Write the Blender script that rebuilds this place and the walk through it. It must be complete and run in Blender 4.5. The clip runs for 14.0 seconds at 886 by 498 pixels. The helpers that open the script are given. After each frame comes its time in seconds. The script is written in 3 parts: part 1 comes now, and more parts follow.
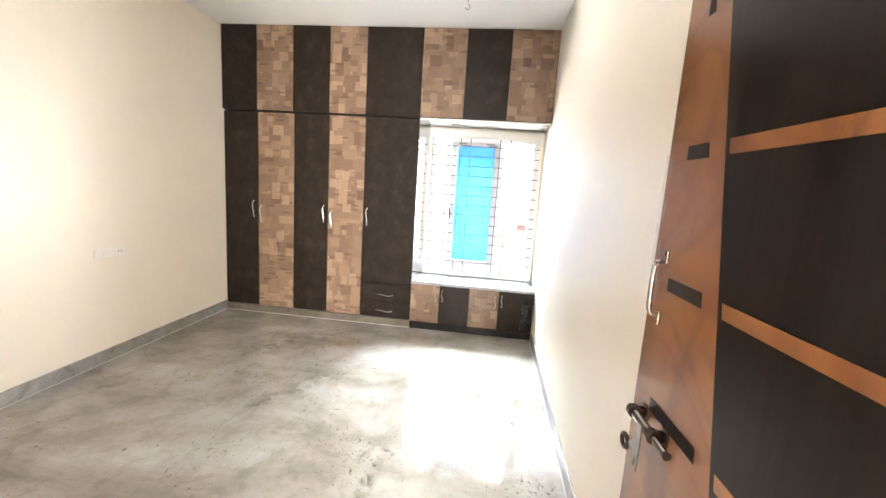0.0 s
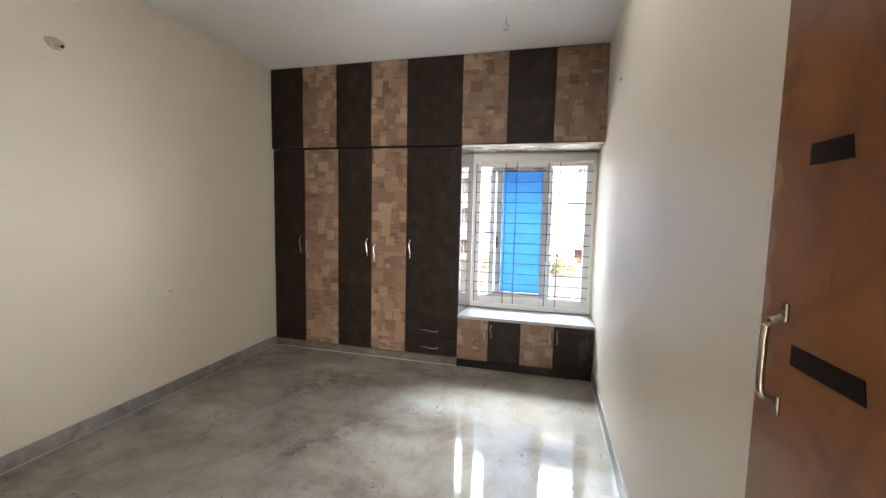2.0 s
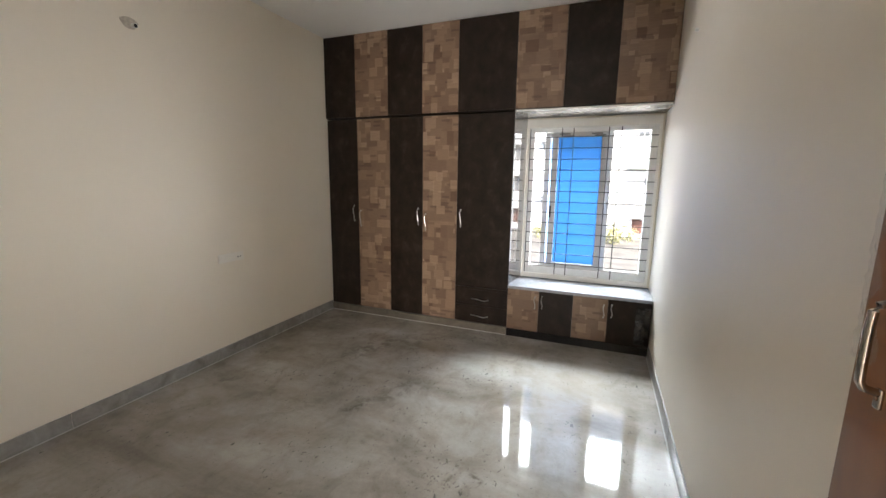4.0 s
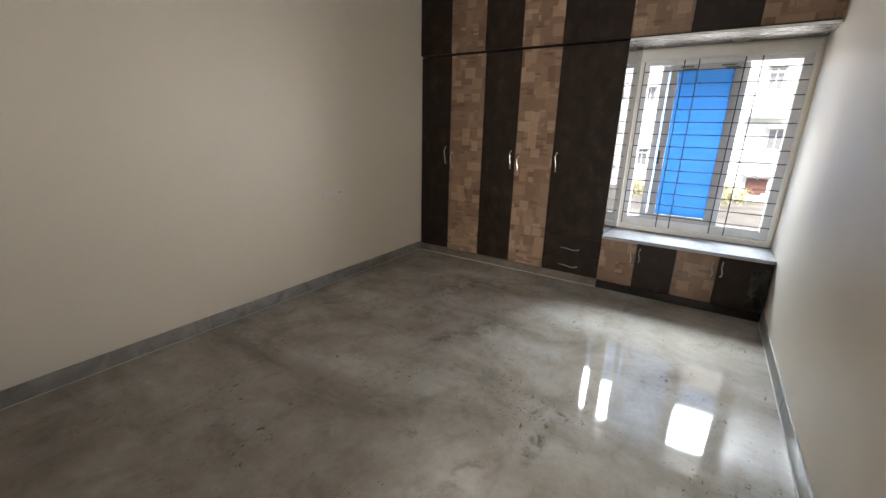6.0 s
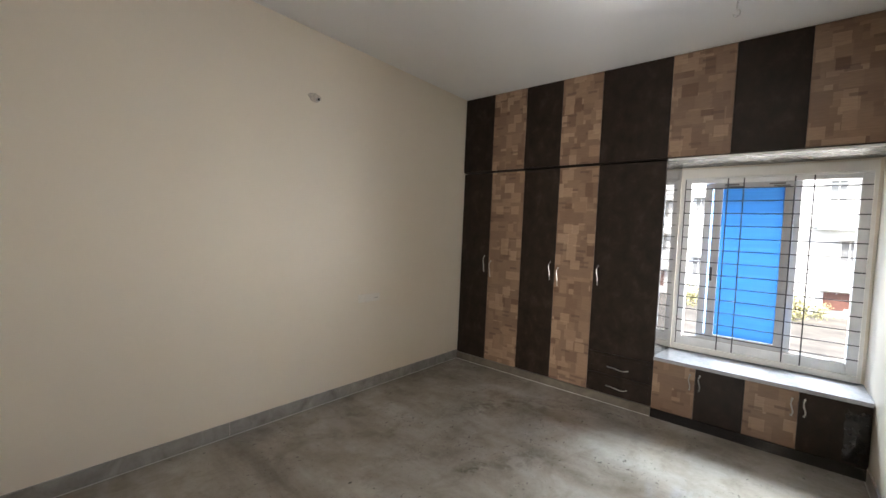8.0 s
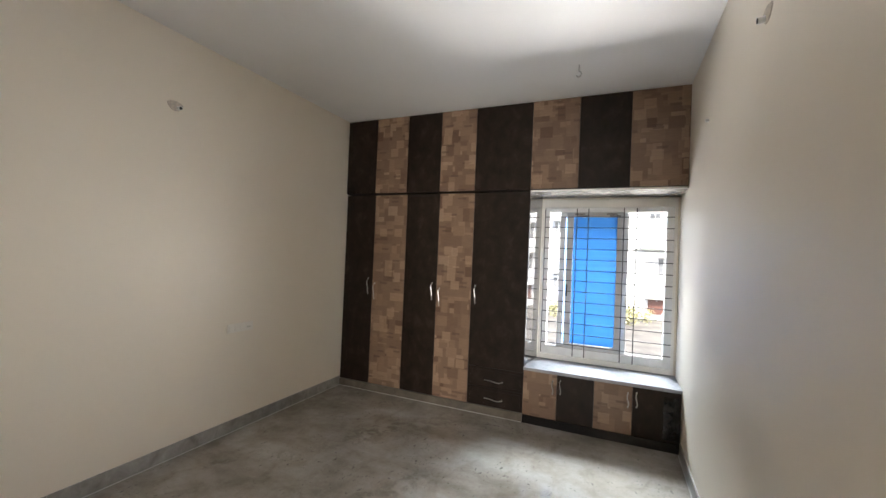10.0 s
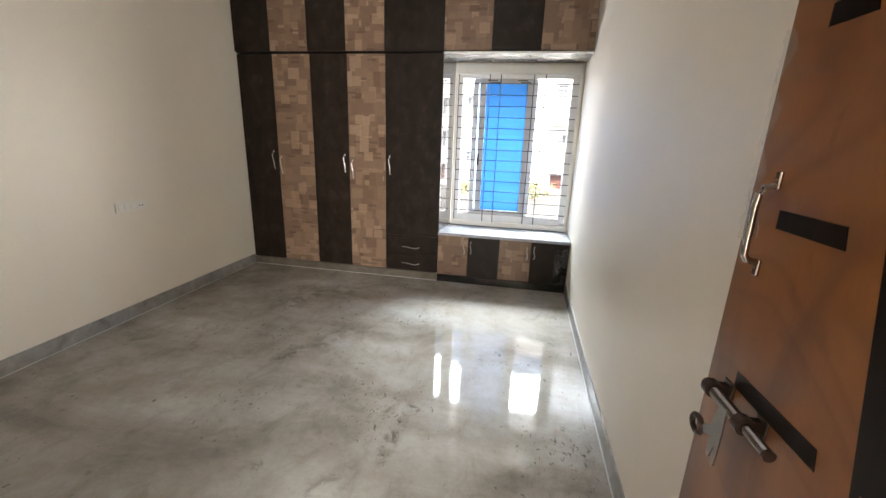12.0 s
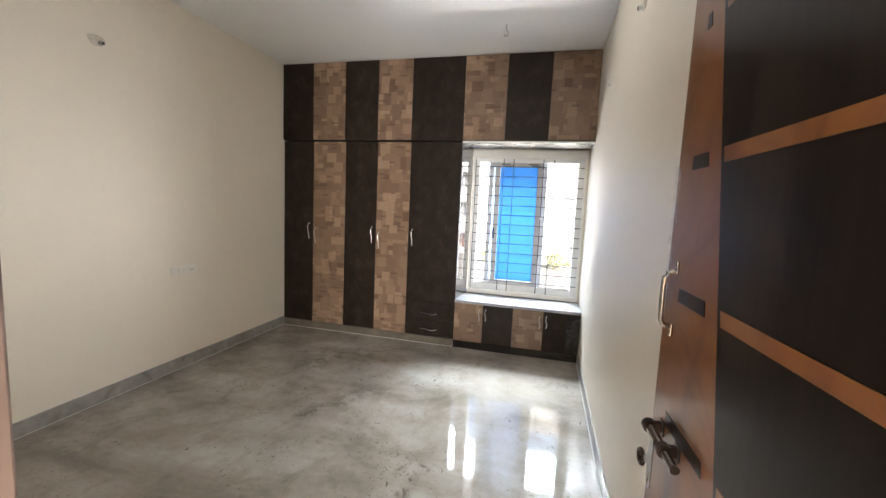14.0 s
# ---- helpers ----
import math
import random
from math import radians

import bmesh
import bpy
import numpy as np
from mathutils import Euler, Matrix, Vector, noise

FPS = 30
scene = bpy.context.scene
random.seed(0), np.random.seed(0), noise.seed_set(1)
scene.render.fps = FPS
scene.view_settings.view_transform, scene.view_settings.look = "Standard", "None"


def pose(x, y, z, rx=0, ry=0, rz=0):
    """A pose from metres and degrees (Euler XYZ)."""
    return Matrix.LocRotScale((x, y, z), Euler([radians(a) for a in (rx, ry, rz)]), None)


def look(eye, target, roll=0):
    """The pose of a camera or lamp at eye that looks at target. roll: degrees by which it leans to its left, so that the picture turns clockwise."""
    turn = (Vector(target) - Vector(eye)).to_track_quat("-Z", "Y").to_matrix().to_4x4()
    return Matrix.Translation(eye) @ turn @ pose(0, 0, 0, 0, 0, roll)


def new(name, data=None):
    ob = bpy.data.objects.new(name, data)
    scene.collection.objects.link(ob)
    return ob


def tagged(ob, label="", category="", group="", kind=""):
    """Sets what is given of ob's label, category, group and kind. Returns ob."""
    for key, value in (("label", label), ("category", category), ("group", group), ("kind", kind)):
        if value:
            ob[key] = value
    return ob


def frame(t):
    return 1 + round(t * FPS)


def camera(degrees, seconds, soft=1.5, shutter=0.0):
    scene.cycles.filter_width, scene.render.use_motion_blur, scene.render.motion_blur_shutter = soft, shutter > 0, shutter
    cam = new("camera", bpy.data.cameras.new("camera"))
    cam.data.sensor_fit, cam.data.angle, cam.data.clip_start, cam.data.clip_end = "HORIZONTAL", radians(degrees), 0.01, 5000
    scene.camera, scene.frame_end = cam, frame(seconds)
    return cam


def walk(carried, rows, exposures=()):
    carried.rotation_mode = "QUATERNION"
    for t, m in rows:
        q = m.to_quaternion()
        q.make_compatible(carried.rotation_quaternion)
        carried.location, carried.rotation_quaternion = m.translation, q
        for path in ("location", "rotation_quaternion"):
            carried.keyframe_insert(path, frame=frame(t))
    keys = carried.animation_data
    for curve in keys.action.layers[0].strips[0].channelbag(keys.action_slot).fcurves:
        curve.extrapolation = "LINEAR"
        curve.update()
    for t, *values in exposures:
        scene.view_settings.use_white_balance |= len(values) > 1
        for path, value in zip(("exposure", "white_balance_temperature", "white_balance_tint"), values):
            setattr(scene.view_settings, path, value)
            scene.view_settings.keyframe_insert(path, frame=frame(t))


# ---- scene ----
cam = camera(95.9, 14.0)
PATH = [
    (0, (2.917, -4.107, 1.527), (2.692, -2.143, 1.221), 3.7),
    (0.5, (2.879, -3.982, 1.515), (2.535, -2.026, 1.278), 2.6),
    (1, (2.89, -3.923, 1.524), (2.442, -1.984, 1.324), 1.9),
    (1.5, (2.943, -3.887, 1.54), (2.45, -1.958, 1.351), 1.6),
    (2, (2.97, -3.862, 1.539), (2.467, -1.935, 1.36), 1.2),
    (2.2, (2.967, -3.856, 1.529), (2.452, -1.93, 1.362), 0.9),
    (4.5, (2.931, -3.855, 1.546), (2.132, -2.078, 1.095), 1.2),
    (5, (2.892, -3.874, 1.49), (2.005, -2.172, 0.925), 1.4),
    (5.5, (2.863, -3.901, 1.459), (1.857, -2.282, 0.851), 1.2),
    (6, (2.855, -3.905, 1.447), (1.816, -2.295, 0.872), 1.4),
    (6.5, (2.88, -3.873, 1.487), (1.898, -2.194, 1.021), 1.9),
    (7, (2.883, -3.833, 1.503), (1.918, -2.109, 1.194), 2.6),
    (7.2, (2.898, -3.826, 1.499), (1.869, -2.128, 1.26), 2.6),
    (9.3, (2.876, -3.726, 1.555), (1.482, -2.292, 1.537), 3.7),
    (9.5, (2.876, -3.752, 1.543), (1.649, -2.172, 1.549), 3.5),
    (10, (2.905, -3.817, 1.552), (2.106, -1.983, 1.579), 2.4),
    (10.5, (2.921, -3.875, 1.557), (2.444, -1.933, 1.557), 1.8),
    (11, (2.927, -3.891, 1.55), (2.592, -1.923, 1.426), 1.6),
    (11.5, (2.923, -3.887, 1.501), (2.605, -1.942, 1.16), 1.8),
    (12, (2.922, -3.893, 1.453), (2.563, -2.001, 0.914), 2.0),
    (12.5, (2.932, -3.915, 1.431), (2.512, -2.061, 0.808), 2.4),
    (13, (2.962, -3.972, 1.44), (2.489, -2.105, 0.901), 2.5),
    (13.5, (3.017, -4.067, 1.486), (2.536, -2.157, 1.136), 2.5),
    (14, (3.023, -4.151, 1.516), (2.534, -2.223, 1.304), 2.6),
]
EXPOSURES = [(0.0, 5.05), (0.5, 4.67), (1.0, 4.2), (1.5, 3.78), (2.2, 3.7), (4.5, 3.35), (5.5, 3.18), (6.5, 3.16), (7.2, 3.3), (9.5, 3.4), (10.0, 3.34), (10.5, 3.7), (11.0, 3.89), (12.5, 3.68), (14.0, 3.84)]
walk(cam, [(t, look(eye, target, roll)) for t, eye, target, roll in PATH], EXPOSURES)

# ---- world and sun ----
world = bpy.data.worlds.new("sky")
scene.world = world
world.use_nodes = True
wn = world.node_tree.nodes
sky = wn.new("ShaderNodeTexSky")
sky.sky_type = "NISHITA"
sky.sun_disc = False
sky.sun_elevation = radians(50)
sky.sun_rotation = radians(149)
sky.dust_density = 3.0
wn["Background"].inputs["Strength"].default_value = 0.10
world.node_tree.links.new(sky.outputs["Color"], wn["Background"].inputs["Color"])
sun_data = bpy.data.lights.new("sun", "SUN")
sun_data.energy = 2.0
sun_data.angle = radians(3)
sun_data.color = (1.0, 0.95, 0.88)
sun = new("sun", sun_data)
sun.matrix_world = look((18, -30, 42), (0, 0, 0))

def fill_lamp(name, eye, target, wide, high, watts, color):
    """An added area lamp, placed out of view to brighten the room."""
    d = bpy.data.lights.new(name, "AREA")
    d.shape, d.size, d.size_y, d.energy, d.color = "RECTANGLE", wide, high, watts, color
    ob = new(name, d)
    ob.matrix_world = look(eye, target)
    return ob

# added sheet standing in for sky over the roofs, far brighter than world sky
fill_lamp("sky_fill_above", (2.95, 5.0, 5.40), (2.9, 0.4, 1.3), 4.0, 2.1, 370, (0.85, 0.94, 1.0))
# added lamp right of the window view, standing in for bright sky there
fill_lamp("sky_fill_beside", (6.1, 3.3, 1.3), (2.8, 0.5, 1.5), 3.0, 3.0, 100, (1.0, 0.965, 0.92))
# added lamp low over the ground, imitating sunlit bounce onto the ceiling
fill_lamp("yard_bounce_fill", (3.0, 5.2, -3.0), (2.9, 0.6, 1.4), 4.8, 4.4, 385, (1.0, 0.97, 0.95))
# added lamp in the unseen hall, filling wardrobe fronts and ceiling
fill_lamp("hall_fill", (4.05, -6.72, 1.1), (4.05, 0.0, 1.1), 1.1, 2.0, 24, (1.0, 0.98, 0.95))

# ---- room numbers ----
W, H = 3.43, 3.045          # room width, ceiling height
WALL_Y = 0.43               # inner face of the window wall
DOOR_Y = -3.906             # inner face of the door wall
JAMB_X = 2.533              # free side of the doorway

# ---- materials ----
def mat(name):
    m = bpy.data.materials.new(name)
    m.use_nodes = True
    return m, m.node_tree, m.node_tree.nodes["Principled BSDF"]

def node(tree, kind, **values):
    n = tree.nodes.new(kind)
    for key, value in values.items():
        n.inputs[key.replace("_", " ")].default_value = value
    return n

def coords(tree, scale=(1, 1, 1), turn=(0, 0, 0)):
    tc = tree.nodes.new("ShaderNodeTexCoord")
    mp = tree.nodes.new("ShaderNodeMapping")
    mp.inputs["Scale"].default_value = scale
    mp.inputs["Rotation"].default_value = turn
    tree.links.new(tc.outputs["Object"], mp.inputs["Vector"])
    return mp.outputs["Vector"]

def ramp(tree, source, *stops):
    r = tree.nodes.new("ShaderNodeValToRGB")
    while len(r.color_ramp.elements) < len(stops):
        r.color_ramp.elements.new(0.5)
    for e, (at, c) in zip(r.color_ramp.elements, stops):
        e.position = at
        e.color = (*c, 1) if len(c) == 3 else c
    tree.links.new(source, r.inputs["Fac"])
    return r.outputs["Color"]

def mix(tree, fac, a, b, blend="MIX"):
    n = tree.nodes.new("ShaderNodeMix")
    n.data_type, n.blend_type = "RGBA", blend
    for socket, v in ((n.inputs["Factor"], fac), (n.inputs["A"], a), (n.inputs["B"], b)):
        if hasattr(v, "is_output"):
            tree.links.new(v, socket)
        else:
            socket.default_value = v if not isinstance(v, tuple) else (*v, 1)
    return n.outputs["Result"]

def noise_fac(tree, vec, scale, detail=4.0, rough=0.55, distort=0.0):
    n = node(tree, "ShaderNodeTexNoise", Scale=scale, Detail=detail, Roughness=rough, Distortion=distort)
    tree.links.new(vec, n.inputs["Vector"])
    return n.outputs["Fac"]

def bump(tree, bsdf, source, strength, distance):
    b = node(tree, "ShaderNodeBump", Strength=strength, Distance=distance)
    tree.links.new(source, b.inputs["Height"])
    tree.links.new(b.outputs["Normal"], bsdf.inputs["Normal"])

def plain(name, color, rough=0.5, metal=0.0, vary=0.12, scale=6.0, relief=0.0, relief_scale=120.0, coat=0.0):
    m, t, b = mat(name)
    v = coords(t)
    dark = tuple(c * (1 - vary) for c in color)
    light = tuple(min(1, c * (1 + vary * 0.6)) for c in color)
    t.links.new(ramp(t, noise_fac(t, v, scale), (0.3, dark), (0.7, light)), b.inputs["Base Color"])
    b.inputs["Metallic"].default_value = metal
    r = t.nodes.new("ShaderNodeMapRange")
    r.inputs["To Min"].default_value, r.inputs["To Max"].default_value = rough * 0.85, min(1, rough * 1.2)
    t.links.new(noise_fac(t, v, scale * 5), r.inputs["Value"])
    t.links.new(r.outputs["Result"], b.inputs["Roughness"])
    b.inputs["Coat Weight"].default_value = coat
    if relief:
        bump(t, b, noise_fac(t, v, relief_scale, 3), relief, 0.002)
    return m

def wall_paint(name, color, rough):
    m, t, b = mat(name)
    v = coords(t)
    base = ramp(t, noise_fac(t, v, 1.3, 5), (0.25, tuple(c * 0.96 for c in color)), (0.75, color))
    t.links.new(base, b.inputs["Base Color"])
    b.inputs["Roughness"].default_value = rough
    wave = noise_fac(t, v, 3.5, 6, 0.5)
    bump(t, b, wave, 0.10, 0.02)
    return m

def dark_laminate():
    m, t, b = mat("dark laminate")
    v = coords(t, (1.7, 1, 1.3))
    cloud = noise_fac(t, v, 5.0, 8, 0.62, 0.25)
    base = ramp(t, cloud, (0.30, (0.011, 0.0065, 0.0042)), (0.55, (0.022, 0.0138, 0.0094)), (0.8, (0.050, 0.035, 0.026)))
    t.links.new(base, b.inputs["Base Color"])
    b.inputs["Roughness"].default_value = 0.42
    b.inputs["Specular IOR Level"].default_value = 0.22
    bump(t, b, noise_fac(t, coords(t, (60, 1, 6)), 3.0, 3), 0.06, 0.001)
    return m

def tan_laminate():
    """Laminate printed with a patchwork of small sawn wood blocks."""
    m, t, b = mat("patchwork laminate")
    tc = t.nodes.new("ShaderNodeTexCoord")
    sep = t.nodes.new("ShaderNodeSeparateXYZ")
    t.links.new(tc.outputs["Object"], sep.inputs[0])

    def math_node(op, a, b):
        n = t.nodes.new("ShaderNodeMath")
        n.operation = op
        for socket, v in zip(n.inputs, (a, b)):
            if isinstance(v, float):
                socket.default_value = v
            else:
                t.links.new(v, socket)
        return n.outputs[0]

    def blocks(wide, high, seed):
        """Random numbers, the same all over each block of a running bond."""
        row = math_node("FLOOR", math_node("DIVIDE", math_node("ADD", sep.outputs["Z"], seed), high), 0.0)
        jump = t.nodes.new("ShaderNodeTexWhiteNoise")
        jump.noise_dimensions = "1D"
        t.links.new(row, jump.inputs["W"])
        slid = math_node("ADD", math_node("DIVIDE", sep.outputs["X"], wide), jump.outputs["Value"])
        cell = t.nodes.new("ShaderNodeCombineXYZ")
        t.links.new(math_node("FLOOR", slid, 0.0), cell.inputs["X"])
        t.links.new(row, cell.inputs["Y"])
        cell.inputs["Z"].default_value = seed
        wnz = t.nodes.new("ShaderNodeTexWhiteNoise")
        t.links.new(cell.outputs[0], wnz.inputs["Vector"])
        sc = t.nodes.new("ShaderNodeSeparateColor")
        t.links.new(wnz.outputs["Color"], sc.inputs["Color"])
        return sc.outputs

    def tones(source):
        return ramp(t, source, (0.0, (0.1305, 0.0720, 0.0423)), (0.07, (0.1710, 0.1035, 0.0657)), (0.55, (0.2142, 0.1359, 0.0882)), (0.86, (0.2610, 0.1710, 0.1134)), (1.0, (0.3285, 0.2277, 0.1566)))
    large, medium, small = blocks(0.118, 0.104, 7.3), blocks(0.072, 0.135, 3.1), blocks(0.105, 0.052, 1.7)
    base = mix(t, math_node("GREATER_THAN", medium["Blue"], 0.45), tones(small["Red"]), tones(medium["Green"]))
    base = mix(t, math_node("GREATER_THAN", large["Blue"], 0.52), base, tones(large["Red"]))
    chips = blocks(0.085, 0.021, 5.9)
    base = mix(t, math_node("MULTIPLY", math_node("GREATER_THAN", chips["Blue"], 0.945), 0.6), base, (0.105, 0.060, 0.038))
    squares = blocks(0.094, 0.088, 11.3)
    base = mix(t, math_node("MULTIPLY", math_node("GREATER_THAN", squares["Green"], 0.87), 0.6), base, (0.37, 0.255, 0.17))
    grain = ramp(t, noise_fac(t, coords(t, (14, 1, 110)), 1.0, 4), (0.3, (0.86, 0.84, 0.82)), (0.7, (1.06, 1.05, 1.04)))
    t.links.new(mix(t, 1.0, base, grain, "MULTIPLY"), b.inputs["Base Color"])
    b.inputs["Roughness"].default_value = 0.36
    return m

def floor_stone():
    """Polished grey-beige granite slab with cloudy patches, dark flecks, a few smudges and broad darker bands."""
    m, t, b = mat("polished floor granite")
    v = coords(t)
    stretched = coords(t, (0.8, 1.5, 1), (0, 0, radians(32)))
    cloud = noise_fac(t, stretched, 1.5, 8, 0.62, 0.35)
    base = ramp(t, cloud, (0.30, (0.195, 0.172, 0.148)), (0.44, (0.285, 0.260, 0.232)), (0.58, (0.36, 0.338, 0.312)), (0.74, (0.46, 0.445, 0.425)))
    mottle = ramp(t, noise_fac(t, v, 24.0, 8, 0.78), (0.3, (0.91, 0.90, 0.885)), (0.5, (1.0, 0.995, 0.985)), (0.7, (1.07, 1.065, 1.05)))
    base = mix(t, 1.0, base, mottle, "MULTIPLY")
    brown = ramp(t, noise_fac(t, stretched, 1.0, 7, 0.62, 0.4), (0.56, (0, 0, 0)), (0.72, (1, 1, 1)))
    base = mix(t, brown, base, mix(t, 0.4, base, (0.20, 0.145, 0.10)))
    fine = ramp(t, noise_fac(t, v, 75.0, 4, 0.8), (0.32, (0.955, 0.95, 0.94)), (0.5, (1.0, 0.995, 0.98)), (0.68, (1.03, 1.025, 1.01)))
    base = mix(t, 1.0, base, fine, "MULTIPLY")
    streaks = ramp(t, noise_fac(t, coords(t, (1.7, 1.0, 1), (0, 0, radians(-35))), 3.4, 9, 0.66, 0.7), (0.34, (0.82, 0.80, 0.78)), (0.5, (1.0, 1.0, 1.0)), (0.66, (1.06, 1.06, 1.06)))
    base = mix(t, 1.0, base, streaks, "MULTIPLY")
    # dark flecks, thicker in some zones
    zone = noise_fac(t, v, 1.7, 4, 0.6)
    for scale, turn, cut, depth in ((26.0, 20, 0.650, 0.8), (48.0, -24, 0.662, 0.75), (14.0, 40, 0.705, 0.5)):
        lift = t.nodes.new("ShaderNodeMath")
        lift.operation = "MULTIPLY_ADD"
        lift.inputs[1].default_value = 0.34
        lift.inputs[2].default_value = -0.17
        t.links.new(zone, lift.inputs[0])
        total = t.nodes.new("ShaderNodeMath")
        total.operation = "ADD"
        t.links.new(noise_fac(t, coords(t, (1.3, 0.8, 1), (0, 0, radians(turn))), scale, 5, 0.62, 0.5), total.inputs[0])
        t.links.new(lift.outputs[0], total.inputs[1])
        fleck = ramp(t, total.outputs[0], (cut, (0, 0, 0)), (cut + 0.05, (depth, depth, depth)))
        base = mix(t, fleck, base, (0.085, 0.08, 0.07))
    # smudges of their own shape, and broad darker bands running from the wardrobes
    for (sx, sy), (ax, ay), turn, depth in (((1.47, -1.70), (0.05, 0.17), -24, 0.8), ((0.36, -1.78), (0.05, 0.18), -24, 0.5),
                                            ((1.66, -1.38), (0.13, 0.55), -26, 0.42), ((1.0, -0.9), (0.16, 0.55), -22, 0.38),
                                            ((2.2, -2.66), (0.07, 0.26), -12, 0.45), ((1.25, -0.62), (0.26, 0.75), -34, 0.36), ((2.75, -2.95), (0.06, 0.4), -8, 0.3), ((1.1, -1.9), (0.10, 0.45), -30, 0.3), ((2.40, -2.32), (0.05, 0.20), -6, 0.8), ((2.43, -2.07), (0.04, 0.10), 10, 0.8), ((2.3, -2.12), (0.04, 0.07), 0, 0.6), ((1.85, -2.64), (0.03, 0.06), 20, 0.8), ((1.2, -2.78), (0.03, 0.06), -15, 0.8)):
        mp = t.nodes.new("ShaderNodeMapping")
        mp.vector_type = "TEXTURE"
        mp.inputs["Location"].default_value = (sx, sy, 0)
        mp.inputs["Rotation"].default_value = (0, 0, radians(turn))
        mp.inputs["Scale"].default_value = (ax, ay, 1)
        off = t.nodes.new("ShaderNodeVectorMath")
        off.operation = "MULTIPLY_ADD"
        off.inputs[1].default_value = (0.22, 0.22, 0)
        wn2 = node(t, "ShaderNodeTexNoise", Scale=9.0, Detail=5.0)
        t.links.new(v, wn2.inputs["Vector"])
        t.links.new(wn2.outputs["Color"], off.inputs[0])
        shift = t.nodes.new("ShaderNodeVectorMath")
        shift.operation = "SUBTRACT"
        shift.inputs[1].default_value = (0.11, 0.11, 0)
        t.links.new(v, shift.inputs[0])
        t.links.new(shift.outputs[0], off.inputs[2])
        t.links.new(off.outputs[0], mp.inputs["Vector"])
        ln = t.nodes.new("ShaderNodeVectorMath")
        ln.operation = "LENGTH"
        t.links.new(mp.outputs[0], ln.inputs[0])
        mask = ramp(t, ln.outputs["Value"], (0.35, (depth, depth, depth)), (1.0, (0, 0, 0)))
        streak = ramp(t, noise_fac(t, v, 11.0, 7, 0.7, 0.8), (0.40, (1, 1, 1)), (0.54, (0.04, 0.04, 0.04)))
        base = mix(t, mix(t, 1.0, mask, streak, "MULTIPLY"), base, (0.10, 0.085, 0.07))
    t.links.new(base, b.inputs["Base Color"])
    rough = t.nodes.new("ShaderNodeMapRange")
    rough.inputs["To Min"].default_value, rough.inputs["To Max"].default_value = 0.03, 0.075
    t.links.new(noise_fac(t, v, 3.0, 4), rough.inputs["Value"])
    t.links.new(rough.outputs["Result"], b.inputs["Roughness"])
    bump(t, b, noise_fac(t, v, 4.0, 2), 0.03, 0.004)
    return m

def skirting_stone(name, shade):
    m, t, b = mat(name)
    v = coords(t)
    base = ramp(t, noise_fac(t, v, 7.0, 8, 0.65, 0.6), *[(at, tuple(c * k for c, k in zip(col, shade))) for at, col in ((0.3, (0.17, 0.16, 0.145)), (0.5, (0.27, 0.26, 0.24)), (0.72, (0.37, 0.36, 0.34)))])
    t.links.new(base, b.inputs["Base Color"])
    b.inputs["Roughness"].default_value = 0.28
    return m

def counter_stone():
    m, t, b = mat("polished pale granite")
    v = coords(t)
    base = ramp(t, noise_fac(t, v, 22.0, 8, 0.7), (0.3, (0.30, 0.31, 0.335)), (0.6, (0.42, 0.43, 0.455)), (0.8, (0.52, 0.525, 0.54)))
    t.links.new(base, b.inputs["Base Color"])
    b.inputs["Roughness"].default_value = 0.06
    return m

def teak():
    m, t, b = mat("polished teak veneer")
    v = coords(t, (2.6, 1, 0.9))
    flame = noise_fac(t, v, 1.7, 4, 0.45, 1.2)
    base = ramp(t, flame, (0.30, (0.1306, 0.0427, 0.0103)), (0.46, (0.2100, 0.0764, 0.0170)), (0.6, (0.2497, 0.0944, 0.0213)), (0.78, (0.2894, 0.1142, 0.0270)))
    dark = ramp(t, noise_fac(t, coords(t, (2.0, 1, 1.0), (0, radians(35), 0)), 2.3, 6, 0.55, 2.2), (0.60, (0, 0, 0)), (0.70, (0.75, 0.75, 0.75)))
    base = mix(t, dark, base, (0.1079, 0.0337, 0.0079))
    field = noise_fac(t, coords(t, (1.5, 1, 2.1), (0, radians(-20), 0)), 1.25, 3, 0.42, 0.6)
    line = ramp(t, field, (0.0, (0, 0, 0)), (0.40, (0, 0, 0)), (0.424, (0.34, 0.34, 0.34)), (0.445, (0, 0, 0)), (0.50, (0, 0, 0)), (0.53, (0.3, 0.3, 0.3)),
                (0.55, (0.0, 0.0, 0.0)), (0.60, (0, 0, 0)), (0.625, (0.38, 0.38, 0.38)), (0.645, (0, 0, 0)))
    base = mix(t, line, base, (0.1249, 0.0397, 0.0092))
    pores = ramp(t, noise_fac(t, coords(t, (70, 1, 5)), 3.0, 3), (0.3, (0.95, 0.945, 0.94)), (0.6, (1.01, 1.01, 1.01)))
    t.links.new(mix(t, 1.0, base, pores, "MULTIPLY"), b.inputs["Base Color"])
    b.inputs["Roughness"].default_value = 0.38
    b.inputs["Coat Weight"].default_value = 0.65
    b.inputs["Coat Roughness"].default_value = 0.035
    return m

